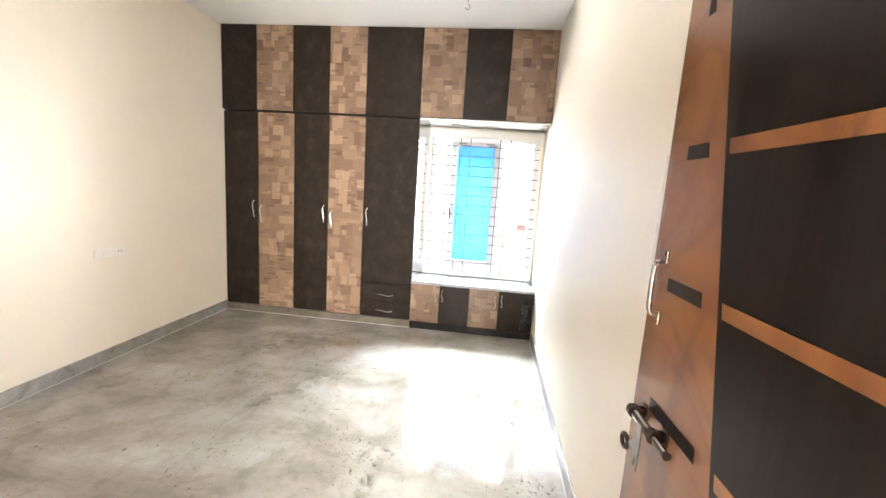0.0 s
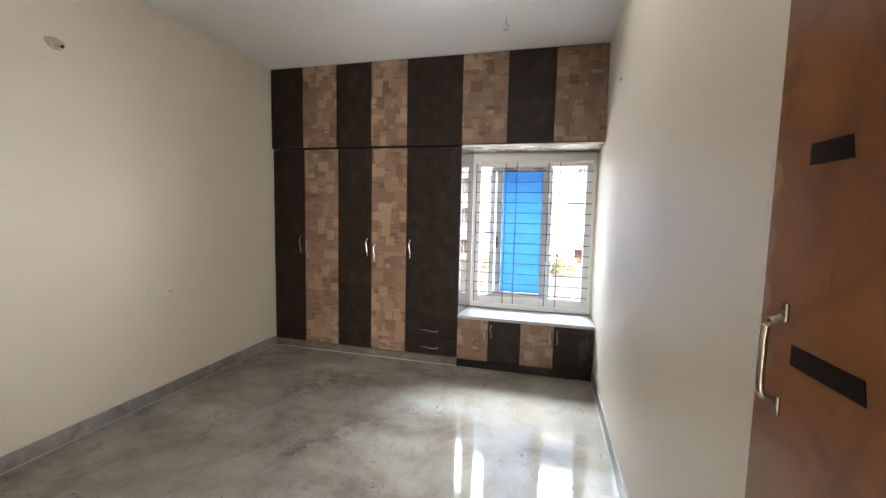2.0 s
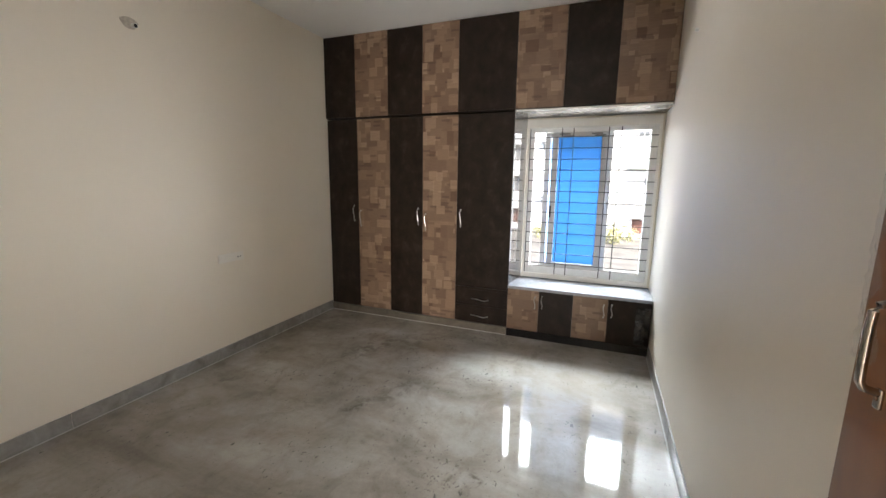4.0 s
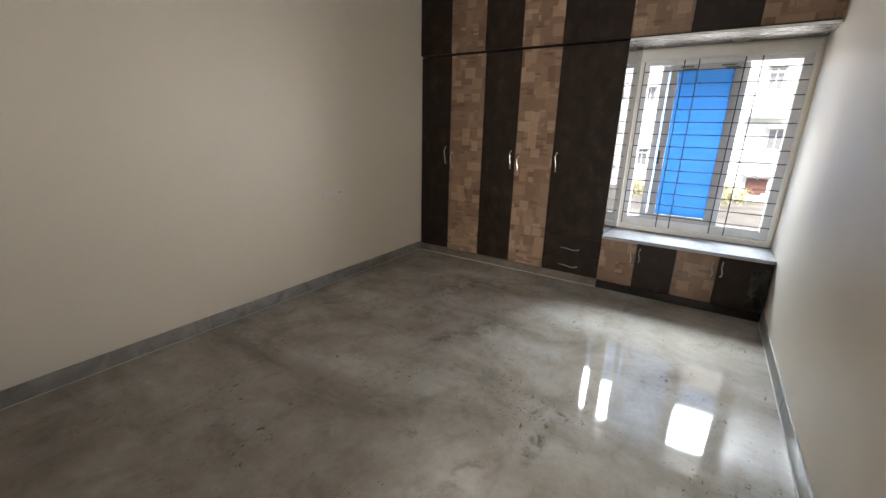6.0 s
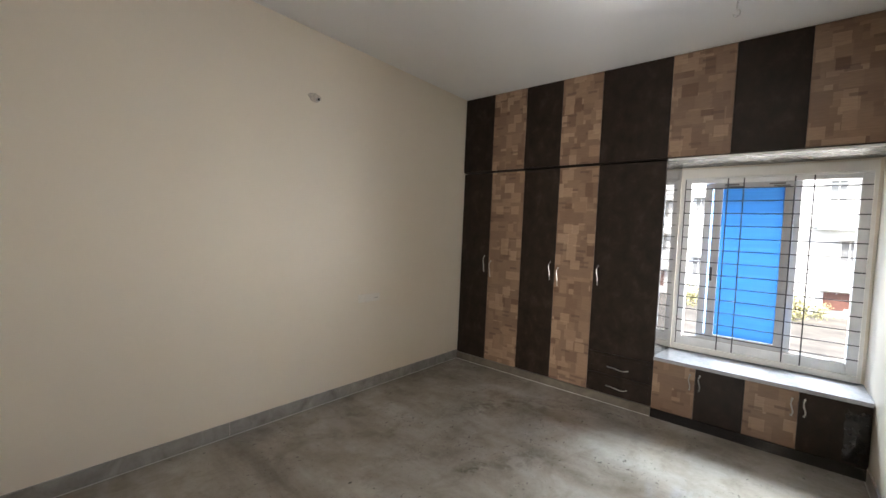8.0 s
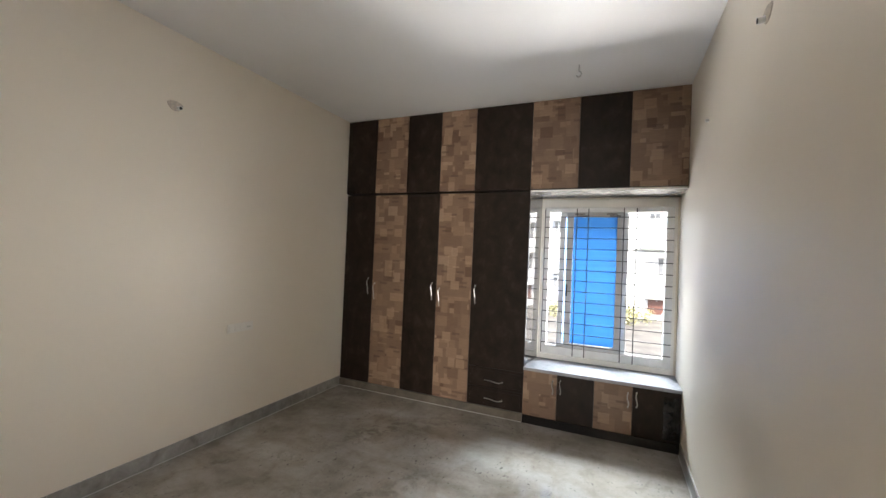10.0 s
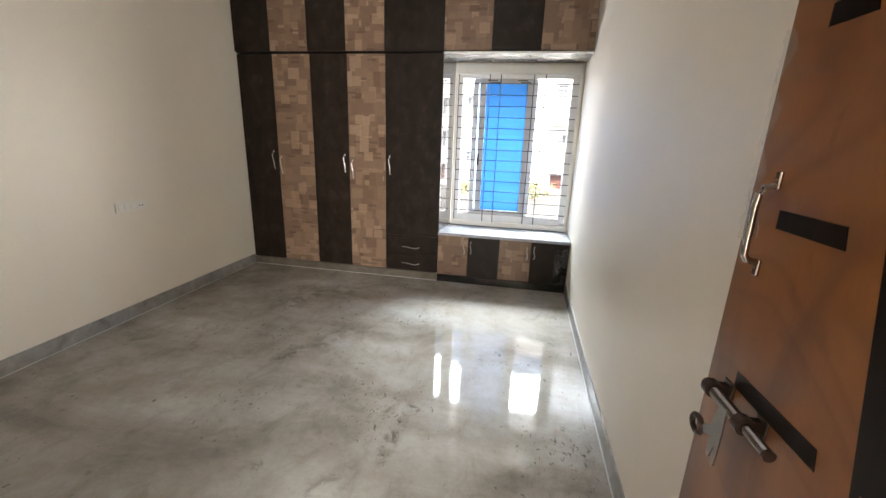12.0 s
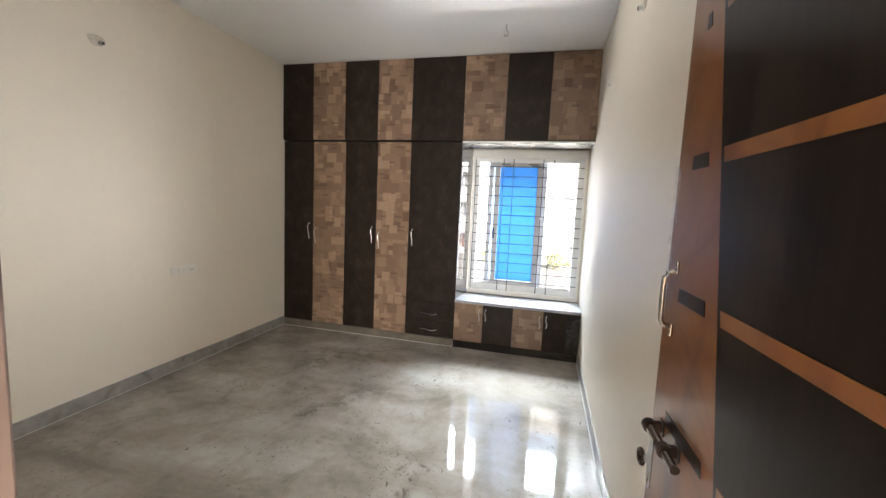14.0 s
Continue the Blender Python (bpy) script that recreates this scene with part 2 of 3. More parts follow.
def wenge():
    m, t, b = mat("wenge veneer")
    v = coords(t, (22, 1, 1.2))
    base = ramp(t, noise_fac(t, v, 2.2, 6, 0.6, 0.3), (0.3, (0.0055, 0.0032, 0.0026)), (0.7, (0.013, 0.0082, 0.0065)))
    t.links.new(base, b.inputs["Base Color"])
    b.inputs["Roughness"].default_value = 0.3
    b.inputs["Specular IOR Level"].default_value = 0.15
    b.inputs["Coat Weight"].default_value = 0.3
    b.inputs["Coat Roughness"].default_value = 0.05
    return m

def blue_film(name, dim, bright):
    """Glass covered with a blue protective film, through which daylight glows."""
    m, t, b = mat(name)
    tone = ramp(t, noise_fac(t, coords(t, (0.6, 1, 30)), 2.0, 4), (0.3, dim), (0.7, bright))
    tr = t.nodes.new("ShaderNodeBsdfTranslucent")
    t.links.new(tone, tr.inputs["Color"])
    t.links.new(tone, b.inputs["Base Color"])
    b.inputs["Roughness"].default_value = 0.25
    ms = t.nodes.new("ShaderNodeMixShader")
    ms.inputs["Fac"].default_value = 0.72
    t.links.new(b.outputs[0], ms.inputs[1])
    t.links.new(tr.outputs[0], ms.inputs[2])
    t.links.new(ms.outputs[0], t.nodes["Material Output"].inputs["Surface"])
    return m

CREAM = wall_paint("cream wall paint", (0.80, 0.735, 0.63), 0.47)
CREAM.node_tree.nodes["Principled BSDF"].inputs["Specular IOR Level"].default_value = 0.45
WHITE = wall_paint("white ceiling paint", (0.87, 0.87, 0.865), 0.7)
FLOOR = floor_stone()
SKIRT = skirting_stone("grey skirting granite", (1, 1, 1))
# skirting granite again, colour darkened and browned to offset strong light on the plinth
PLINTH_STONE_DIMMED = skirting_stone("brown-grey plinth granite, darkened against fill light", (0.46, 0.40, 0.34))
GROUT = plain("pale grout", (0.55, 0.54, 0.51), 0.7)
DARK = dark_laminate()
TAN = tan_laminate()
FILM = plain("crumpled dark plastic film", (0.030, 0.024, 0.020), 0.16, 0, 0.3, 20, coat=0.6)
WRAP = plain("clear plastic wrap", (0.75, 0.74, 0.72), 0.12, 0, 0.05, 20, coat=1.0)
WRAP.node_tree.nodes["Principled BSDF"].inputs["Alpha"].default_value = 0.14
PLINTH = plain("black laminate", (0.012, 0.010, 0.010), 0.2)
SIDE = plain("high gloss dark side laminate", (0.07, 0.065, 0.06), 0.03, 0.0, 0.05, coat=1.0)
SIDE.node_tree.nodes["Principled BSDF"].inputs["Specular IOR Level"].default_value = 1.0
SIDE.node_tree.nodes["Principled BSDF"].inputs["Coat IOR"].default_value = 2.0
CARCASS = plain("satin grey board", (0.17, 0.16, 0.145), 0.25, 0.0, 0.3, 9)
CHROME = plain("brushed chrome", (0.46, 0.445, 0.42), 0.32, 1.0, 0.06, 40)
STEEL_POLISHED = plain("polished steel", (0.40, 0.38, 0.36), 0.16, 1.0, 0.1, 40)
STEEL = plain("aged steel", (0.30, 0.28, 0.265), 0.22, 1.0, 0.2, 40)
BRONZE_DARK = plain("dark bronze", (0.055, 0.035, 0.028), 0.3, 0.8, 0.3, 40)
BRONZE = plain("antique bronze", (0.20, 0.12, 0.08), 0.3, 1.0, 0.3, 30)
COUNTER = counter_stone()
TEAK = teak()
WENGE = wenge()
# one profile in two colours: sashes greyed as backlit, outer frame whitened for glare
UPVC_BACKLIT = plain("window profile greyed as backlit", (0.52, 0.53, 0.54), 0.35, 0, 0.10, 14)
OUTER_GLARE = plain("window profile whitened for glare", (0.80, 0.80, 0.80), 0.3, 0, 0.08, 12)
CREAM_FRAME = plain("cream enamel", (0.87, 0.85, 0.80), 0.35, 0, 0.05)
IRON = plain("dark enamelled iron", (0.045, 0.045, 0.05), 0.4)
BLUE = blue_film("blue film on glass", (0.0090, 0.044, 0.122), (0.0145, 0.066, 0.165))
PALE_BLUE = blue_film("thin blue film on glass", (0.20, 0.36, 0.62), (0.24, 0.42, 0.70))
TAPE = plain("grey print on tape", (0.13, 0.13, 0.13), 0.6)
JAMB = plain("brown enamelled frame", (0.13, 0.09, 0.075), 0.4, 0, 0.15)
PLASTIC = plain("white plastic", (0.80, 0.80, 0.78), 0.3, 0, 0.04)
IVORY = plain("ivory plastic", (0.80, 0.765, 0.70), 0.35, 0, 0.04)
PLASTER = plain("rough plaster", (0.56, 0.50, 0.43), 0.9, 0, 0.2, 60, 0.5)
BLACK = plain("black conduit", (0.012, 0.012, 0.012), 0.6)
RUST = plain("painted iron rod", (0.55, 0.54, 0.53), 0.6, 0.0, 0.2)
FACADE = plain("white facade paint", (0.50, 0.50, 0.49), 0.8, 0, 0.22, 0.5)
FACADE_2 = plain("grey-white facade paint", (0.42, 0.44, 0.46), 0.8, 0, 0.22, 0.5)
DARK_GLASS = plain("dark window glass", (0.12, 0.125, 0.13), 0.1, 0, 0.2)
MAROON = plain("maroon shutters", (0.085, 0.032, 0.022), 0.5, 0, 0.2)
GREEN = plain("pale green balcony paint", (0.50, 0.62, 0.55), 0.7)
EARTH = plain("dusty earth", (0.085, 0.078, 0.068), 0.95, 0, 0.45, 0.8)
LEAF = plain("dry dusty foliage", (0.30, 0.29, 0.15), 0.7, 0, 0.5, 4)
BARK = plain("bark", (0.16, 0.12, 0.08), 0.9, 0, 0.3)

# ---- mesh helpers ----
def box(bm, x0, x1, y0, y1, z0, z1, bevel=0.0, turn=None):
    made = bmesh.ops.create_cube(bm, size=1.0)["verts"]
    m = Matrix.Translation(((x0 + x1) / 2, (y0 + y1) / 2, (z0 + z1) / 2)) @ Matrix.Diagonal((x1 - x0, y1 - y0, z1 - z0, 1))
    bmesh.ops.transform(bm, matrix=m, verts=made)
    if bevel:
        edges = list({e for v in made for e in v.link_edges})
        bmesh.ops.bevel(bm, geom=edges, offset=bevel, segments=2, affect="EDGES", profile=0.5)
    return bm

def slab(*dims, bevel=0.0):
    return box(bmesh.new(), *dims, bevel=bevel)

def tube(bm, points, radius, sides=10, flat=1.0):
    """A rounded bar swept along the points."""
    points = [Vector(p) for p in points]
    rings = []
    for n, p in enumerate(points):
        way = (points[min(n + 1, len(points) - 1)] - points[max(n - 1, 0)]).normalized()
        side = way.cross(Vector((0, 0, 1)) if abs(way.z) < 0.9 else Vector((0, 1, 0))).normalized()
        up = side.cross(way)
        rings.append([bm.verts.new(p + radius * (math.cos(a) * side + flat * math.sin(a) * up))
                      for a in (2 * math.pi * k / sides for k in range(sides))])
    for a, b in zip(rings, rings[1:]):
        for k in range(sides):
            bm.faces.new((a[k], a[(k + 1) % sides], b[(k + 1) % sides], b[k]))
    bm.faces.new(rings[0][::-1])
    bm.faces.new(rings[-1])
    return bm

def prism(bm, outline, y0, y1):
    """A flat plate: an outline in x and z, from y0 to y1."""
    a = [bm.verts.new((x, y0, z)) for x, z in outline]
    b = [bm.verts.new((x, y1, z)) for x, z in outline]
    bm.faces.new(a)
    bm.faces.new(b[::-1])
    for k in range(len(a)):
        bm.faces.new((a[k], b[k], b[(k + 1) % len(a)], a[(k + 1) % len(a)]))
    return bm

def mesh_of(name, bm, material, smooth=False):
    bmesh.ops.recalc_face_normals(bm, faces=bm.faces)
    me = bpy.data.meshes.new(name)
    bm.to_mesh(me)
    bm.free()
    me.materials.append(material)
    if smooth:
        me.polygons.foreach_set("use_smooth", [True] * len(me.polygons))
        me.set_sharp_from_angle(angle=radians(40))
    return me

def part(name, bm, material, parent=None, label="", smooth=False):
    ob = new(name, mesh_of(name, bm, material, smooth))
    ob.parent = parent
    return tagged(ob, label=label)

def thing(name, label, category, group="", at=None):
    ob = tagged(new(name), label, category, group)
    ob.empty_display_size = 0.1
    if at is not None:
        ob.matrix_basis = at
    return ob

def setting(name, bm, material, label, category):
    return tagged(part(name, bm, material), label, category, kind="structure")

# ---- structure ----
T = 0.15
floor = setting("floor", slab(-T, W + T, DOOR_Y - 0.154, 0.62, -0.15, 0.0), FLOOR, "polished grey granite floor with cloudy stains and flecks", "floor")
ceiling = setting("ceiling", slab(-T, W + 1.4, -6.8, 0.62, H, H + 0.15), WHITE, "plain white painted ceiling", "ceiling")
wall_west = setting("wall_west", slab(-T, 0, DOOR_Y - 0.154, 0.62, 0, H), CREAM, "cream painted wall with grey skirting", "wall")
wall_east = setting("wall_east", slab(W, W + T, DOOR_Y - 0.154, 0.62, 0, H), CREAM, "cream painted wall beside the window", "wall")
OX0, OX1, OZ0, OZ1 = 2.17, 3.412, 0.545, 2.10
bm = slab(0, OX0, WALL_Y, 0.62, 0, H)
box(bm, OX1, W, WALL_Y, 0.62, 0, H)
box(bm, OX0, OX1, WALL_Y, 0.62, 0, OZ0)
box(bm, OX0, OX1, WALL_Y, 0.62, OZ1, H)
wall_north = setting("wall_north", bm, CREAM, "cream painted outer wall with one window opening", "wall")
setting("sunshade", slab(1.7, 3.9, 0.621, 1.06, 2.21, 2.29, bevel=0.01), FACADE_2, "plain concrete sunshade over the window outside", "sunshade")
bm = slab(0, JAMB_X - 0.07, DOOR_Y - 0.15, DOOR_Y, 0, H)
box(bm, JAMB_X - 0.07, W, DOOR_Y - 0.15, DOOR_Y, 2.17, H)
wall_south = setting("wall_south", bm, CREAM, "cream painted wall with the doorway", "wall")
# plain hall behind the doorway
bm = slab(0.6, 0.75, -6.6, DOOR_Y - 0.154, 0, H)
box(bm, W + 1.2, W + 1.35, -6.6, DOOR_Y - 0.154, 0, H)
# unseen end wall; its opening is made up to hold the added hall lamp
for x0, x1, z0, z1 in ((0.6, 3.48, 0, H), (4.62, W + 1.35, 0, H), (3.48, 4.62, 2.12, H)):
    box(bm, x0, x1, -6.8, -6.6, z0, z1)
box(bm, W + T, W + 1.35, DOOR_Y - 0.30, DOOR_Y - 0.154, 0, H)
wall_hall = setting("wall_hall", bm, CREAM, "plain cream walls of the hall with an opening for the added lamp", "wall")
floor_hall = setting("floor_hall", slab(0.6, W + 1.35, -6.8, DOOR_Y - 0.156, -0.15, 0), FLOOR, "polished grey granite hall floor", "floor")

# skirting, with a pale joint at its foot
SK = 0.10

def skirting(name, runs, joint):
    bm = bmesh.new()
    for r in runs:
        box(bm, *r, 0.001, SK, bevel=0.003)
    ob = setting(name, bm, SKIRT, "grey granite skirting strip along the wall", "skirting")
    bm = bmesh.new()
    for r in joint:
        box(bm, *r, -0.004, 0.003)
    part("joint", bm, GROUT, ob)
    return ob

skirting("baseboard_west", [(0, 0.012, y, y + 1.296) for y in (-3.9, -2.6, -1.3)], [(0.012, 0.018, DOOR_Y, -0.005)])
skirting("baseboard_east", [(W - 0.012, W, y, y + 1.286) for y in (-3.9, -2.61, -1.32)], [(W - 0.018, W - 0.012, DOOR_Y, -0.03)])
skirting("baseboard_south", [(0.012, JAMB_X - 0.075, DOOR_Y, DOOR_Y + 0.012)], [(0.018, JAMB_X - 0.075, DOOR_Y + 0.012, DOOR_Y + 0.018)])
ob = setting("baseboard_north", slab(0.012, 2.128, -0.016, 0.01, 0.001, 0.078, bevel=0.003), PLINTH_STONE_DIMMED, "brown-grey granite plinth strip under the wardrobes, darkened against fill light", "skirting")
part("joint", slab(0.02, 2.128, -0.022, -0.016, -0.004, 0.003), GROUT, ob)

# ---- doorway frame and door ----
frame_1 = tagged(new("door_frame_1"), "brown enamelled wooden door frame", "door frame", kind="structure")
part("jamb", slab(JAMB_X - 0.07, JAMB_X, DOOR_Y - 0.13, DOOR_Y + 0.012, 0, 2.12, bevel=0.004), JAMB, frame_1)
part("jamb", slab(3.345, W - 0.002, DOOR_Y - 0.13, DOOR_Y + 0.012, 0, 2.12, bevel=0.004), JAMB, frame_1)
part("head", slab(JAMB_X - 0.07, W - 0.002, DOOR_Y - 0.13, DOOR_Y + 0.012, 2.122, 2.19, bevel=0.004), JAMB, frame_1)

# leaf: x runs towards the free edge, y away from the viewer into the leaf, z up
d_way = Vector((-0.0437, 0.99905, 0.0))
DOOR = Matrix(((d_way.x, d_way.y, 0, 3.3133), (d_way.y, -d_way.x, 0, -3.2543), (0, 0, 1, 0), (0, 0, 0, 1)))
FREE, HINGE, DT = 0.134, -0.648, 2.105

def slant(z):
    return -0.02 - (1.915 - z) * 0.199

door = tagged(thing("door_1", "open polished teak door with dark slanted inlay", "door", at=DOOR), kind="structure")
part("leaf", slab(HINGE, FREE, 0.0, 0.036, 0.012, DT, bevel=0.003), TEAK, door)
bm = prism(bmesh.new(), [(HINGE + 0.002, 0.014), (slant(0.014), 0.014), (slant(DT), DT - 0.002), (HINGE + 0.002, DT - 0.002)], -0.0016, 0.004)
part("dark_panel", bm, WENGE, door, "dark wenge veneer panel with a slanted edge")
for k in range(-5, 2):
    z = 1.628 + 0.2785 * k
    lo, hi = z - 0.0145, z + 0.0145
    part("inlay", prism(bmesh.new(), [(slant(lo) + 0.054, lo), (0.051, lo), (0.051, hi), (slant(hi) + 0.054, hi)], -0.0012, 0.003), WENGE, door)
    part("strip", prism(bmesh.new(), [(HINGE + 0.004, lo + 0.001), (slant(lo) - 0.014, lo + 0.001), (slant(hi) - 0.014, hi - 0.001), (HINGE + 0.004, hi - 0.001)], -0.0032, 0.003), TEAK, door)
# pull handle
hs = 0.069
bow = [(hs, -0.003, 1.274), (hs, -0.013, 1.276), (hs, -0.021, 1.279), (hs, -0.0255, 1.287), (hs, -0.0265, 1.31), (hs, -0.0265, 1.336),
       (hs, -0.0265, 1.362), (hs, -0.0255, 1.385), (hs, -0.021, 1.393), (hs, -0.013, 1.396), (hs, -0.003, 1.398)]
handle = part("pull_handle", tube(bmesh.new(), bow, 0.0056, 12), STEEL_POLISHED, door, "satin chrome bow pull handle", True)
for z in (1.266, 1.406):
    part("foot", slab(hs - 0.0065, hs + 0.0065, -0.0055, 0.0, z - 0.014, z + 0.014, bevel=0.002), STEEL_POLISHED, handle)
    part("screw", tube(bmesh.new(), [(hs, -0.005, z), (hs, -0.0066, z)], 0.003, 8), BRONZE, handle)
# sliding bolt with hasp
bz, bo = 1.042, -0.028
bolt = part("bolt", tube(bmesh.new(), [(q, bo, bz) for q in (0.074, 0.02, -0.096)], 0.0086, 16), STEEL, door, "polished steel sliding bolt", True)
for q in (0.062, -0.034):
    part("collar", tube(bmesh.new(), [(q - 0.008, bo, bz), (q - 0.006, bo, bz), (q + 0.006, bo, bz), (q + 0.008, bo, bz)], 0.0150, 18), BRONZE_DARK, bolt, smooth=True)
    part("bracket", slab(q - 0.007, q + 0.007, bo + 0.008, -0.003, bz - 0.011, bz + 0.011, bevel=0.002), BRONZE_DARK, bolt)
for q in (0.062, -0.034):
    part("base", slab(q - 0.014, q + 0.014, -0.003, 0.0, bz - 0.016, bz + 0.016, bevel=0.001), BRONZE_DARK, bolt)
part("sleeve", tube(bmesh.new(), [(0.052, bo, bz), (-0.024, bo, bz)], 0.0106, 16), STEEL, bolt, smooth=True)
part("rod_cap", tube(bmesh.new(), [(-0.096, bo, bz), (-0.101, bo, bz)], 0.0092, 16), BRONZE_DARK, bolt, smooth=True)
part("rod_knob", tube(bmesh.new(), [(0.074, bo, bz), (0.077, bo, bz), (0.080, bo, bz)], 0.0095, 16), BRONZE, bolt, smooth=True)
bm = prism(bmesh.new(), [(0.010, 1.046), (-0.010, 1.046), (-0.012, 0.995), (-0.010, 0.938), (-0.004, 0.936), (-0.001, 0.972), (0.008, 0.942),
                         (0.014, 0.944), (0.017, 0.978), (0.050, 0.960), (0.054, 0.972), (0.020, 0.998)], -0.040, -0.037)
hasp = part("hasp", bm, STEEL, bolt, "flat steel hasp hanging from the bolt")
loop = [(0.062 + 0.017 * math.cos(a), -0.0385, 0.966 + 0.015 * math.sin(a)) for a in (math.pi * k / 10 for k in range(21))]
part("ring", tube(bmesh.new(), loop, 0.0052, 8), BRONZE_DARK, hasp, smooth=True)
rng = random.Random(11)
bm = bmesh.new()
grid = []
for k in range(46):
    z = 1.30 + 0.33 * k / 45
    wide = 0.020 + 0.010 * math.sin(k * 0.5) + rng.uniform(-0.003, 0.003) + (0.020 if z < 1.36 else 0.0)
    grid.append([bm.verts.new((FREE + 0.004 - wide * i / 5, -0.0012 - rng.uniform(0.0, 0.0045) * (i < 5), z)) for i in range(6)])
for a, b in zip(grid, grid[1:]):
    for i in range(5):
        bm.faces.new((a[i], a[i + 1], b[i + 1], b[i]))
part("plastic_wrap", bm, WRAP, door, "crumpled clear plastic wrap left on the edge", True)
for z in (0.25, 1.05, 1.85):
    part("hinge", tube(bmesh.new(), [(HINGE - 0.004, 0.016, z - 0.05), (HINGE - 0.004, 0.016, z + 0.05)], 0.006, 10), BRONZE, door, smooth=True)

# ---- wardrobes ----
EDGES = [0.004, 0.392, 0.796, 1.184, 1.568, 2.130]
TOP = 2.186

def bow_handle(length, along):
    """A wavy chrome bow handle, centred at the origin on the plane y = 0, standing out to -y."""
    bm = bmesh.new()
    pts = []
    for k in range(13):
        u = k / 12
        out = 0.024 * min(1, math.sin(math.pi * u) * 2.2)
        wave = 0.006 * math.sin(2 * math.pi * u)
        a = (u - 0.5) * length
        pts.append((wave, -out, a) if along == "z" else (a, -out, wave))
    tube(bm, pts, 0.005, 8)
    for s in (-0.5, 0.5):
        c = (0, s * length) if along == "z" else (s * length, 0)
        box(bm, c[0] - 0.006, c[0] + 0.006, -0.005, 0.0, c[1] - 0.006, c[1] + 0.006, bevel=0.0015)
    return mesh_of("handle", bm, CHROME, True)

TALL_HANDLE, WIDE_HANDLE, SHORT_HANDLE = bow_handle(0.175, "z"), bow_handle(0.175, "x"), bow_handle(0.12, "z")

def put_handle(mesh, parent, x, y, z):
    ob = new("handle", mesh)
    ob.parent = parent
    ob.location = (x, y, z)
    return tagged(ob, "wavy chrome bow handle")

def door_leaf(name, parent, x0, x1, z0, z1, y, material, label=""):
    return part(name, slab(x0 + 0.0012, x1 - 0.0012, y, y + 0.018, z0, z1, bevel=0.0015), material, parent, label)

def wardrobe(x0, x1, label):
    w = thing("wardrobe", label, "wardrobe", "built-in wardrobes along the wall")
    part("body", slab(x0 + 0.001, x1 - 0.001, 0.019, WALL_Y - 0.004, 0.080, TOP), DARK, w)
    return w

DARKD, TAND = "dark brown laminate door", "patchwork wood-block laminate door"
w1 = wardrobe(EDGES[0], EDGES[2], "tall built-in wardrobe with dark and patchwork laminate doors")
d = door_leaf("door", w1, EDGES[0], EDGES[1], 0.08, TOP, 0, DARK, DARKD)
put_handle(TALL_HANDLE, d, 0.340, 0, 1.165)
d = door_leaf("door", w1, EDGES[1], EDGES[2], 0.08, TOP, 0, TAN, TAND)
put_handle(TALL_HANDLE, d, 0.424, 0, 1.112)
w2 = wardrobe(EDGES[2], EDGES[4], "tall built-in wardrobe with dark and patchwork laminate doors")
d = door_leaf("door", w2, EDGES[2], EDGES[3], 0.08, TOP, 0, DARK, DARKD)
put_handle(TALL_HANDLE, d, 1.137, 0, 1.163)
d = door_leaf("door", w2, EDGES[3], EDGES[4], 0.08, TOP, 0, TAN, TAND)
put_handle(TALL_HANDLE, d, 1.222, 0, 1.110)
w3 = thing("wardrobe", "tall dark laminate wardrobe with two drawers beside the window", "wardrobe", "built-in wardrobes along the wall")
part("body", slab(EDGES[4] + 0.001, EDGES[5] - 0.020, 0.019, WALL_Y - 0.004, 0.080, TOP), DARK, w3)
bm = bmesh.new()
a = [(EDGES[5] - 0.018, 0.019), (EDGES[5] - 0.001, 0.019), (2.176, WALL_Y - 0.032), (EDGES[5] - 0.018, WALL_Y - 0.032)]
lo = [bm.verts.new((x, y, 0.528)) for x, y in a]
hi = [bm.verts.new((x, y, TOP)) for x, y in a]
bm.faces.new(lo), bm.faces.new(hi)
for k in range(4):
    bm.faces.new((lo[k], lo[(k + 1) % 4], hi[(k + 1) % 4], hi[k]))
part("side_panel", bm, SIDE, w3, "high gloss side panel mirroring the window")
d = door_leaf("door", w3, EDGES[4], EDGES[5], 0.458, TOP, 0, DARK, DARKD)
put_handle(TALL_HANDLE, d, 1.614, 0, 1.165)
for z0, z1, hz in ((0.262, 0.455, 0.335), (0.08, 0.259, 0.158)):
    d = part("drawer", slab(EDGES[4] + 0.0012, EDGES[5] - 0.0012, 0, 0.018, z0, z1, bevel=0.0015), DARK, w3, "dark laminate drawer front")
    part("sunk_field", slab(EDGES[4] + 0.03, EDGES[5] - 0.03, -0.0025, 0.002, z0 + 0.025, z1 - 0.025, bevel=0.001), DARK, d)
    put_handle(WIDE_HANDLE, d, 1.84, -0.0025, hz)

# lofts above
LE = [0.002, 0.394, 0.790, 1.184, 1.569, 2.132, 2.560, 2.986, 3.428]
LY = -0.022

def loft(i0, i1, label):
    u = thing("loft_cabinet", label, "cabinet", "loft cabinets under the ceiling")
    part("body", slab(LE[i0] + 0.001, LE[i1] - 0.001, LY + 0.019, WALL_Y - 0.004, 2.199, H - 0.004), DARK, u)
    for i in range(i0, i1):
        dark = i in (0, 2, 4, 6)
        door_leaf("door", u, LE[i], LE[i + 1], 2.207, H - 0.006, LY, DARK if dark else TAN, DARKD if dark else TAND)
    return u

loft(0, 2, "loft cabinet with dark and patchwork doors above wardrobe")
loft(2, 4, "loft cabinet with dark and patchwork doors above wardrobe")
loft(4, 5, "loft cabinet with one dark laminate door above wardrobe")
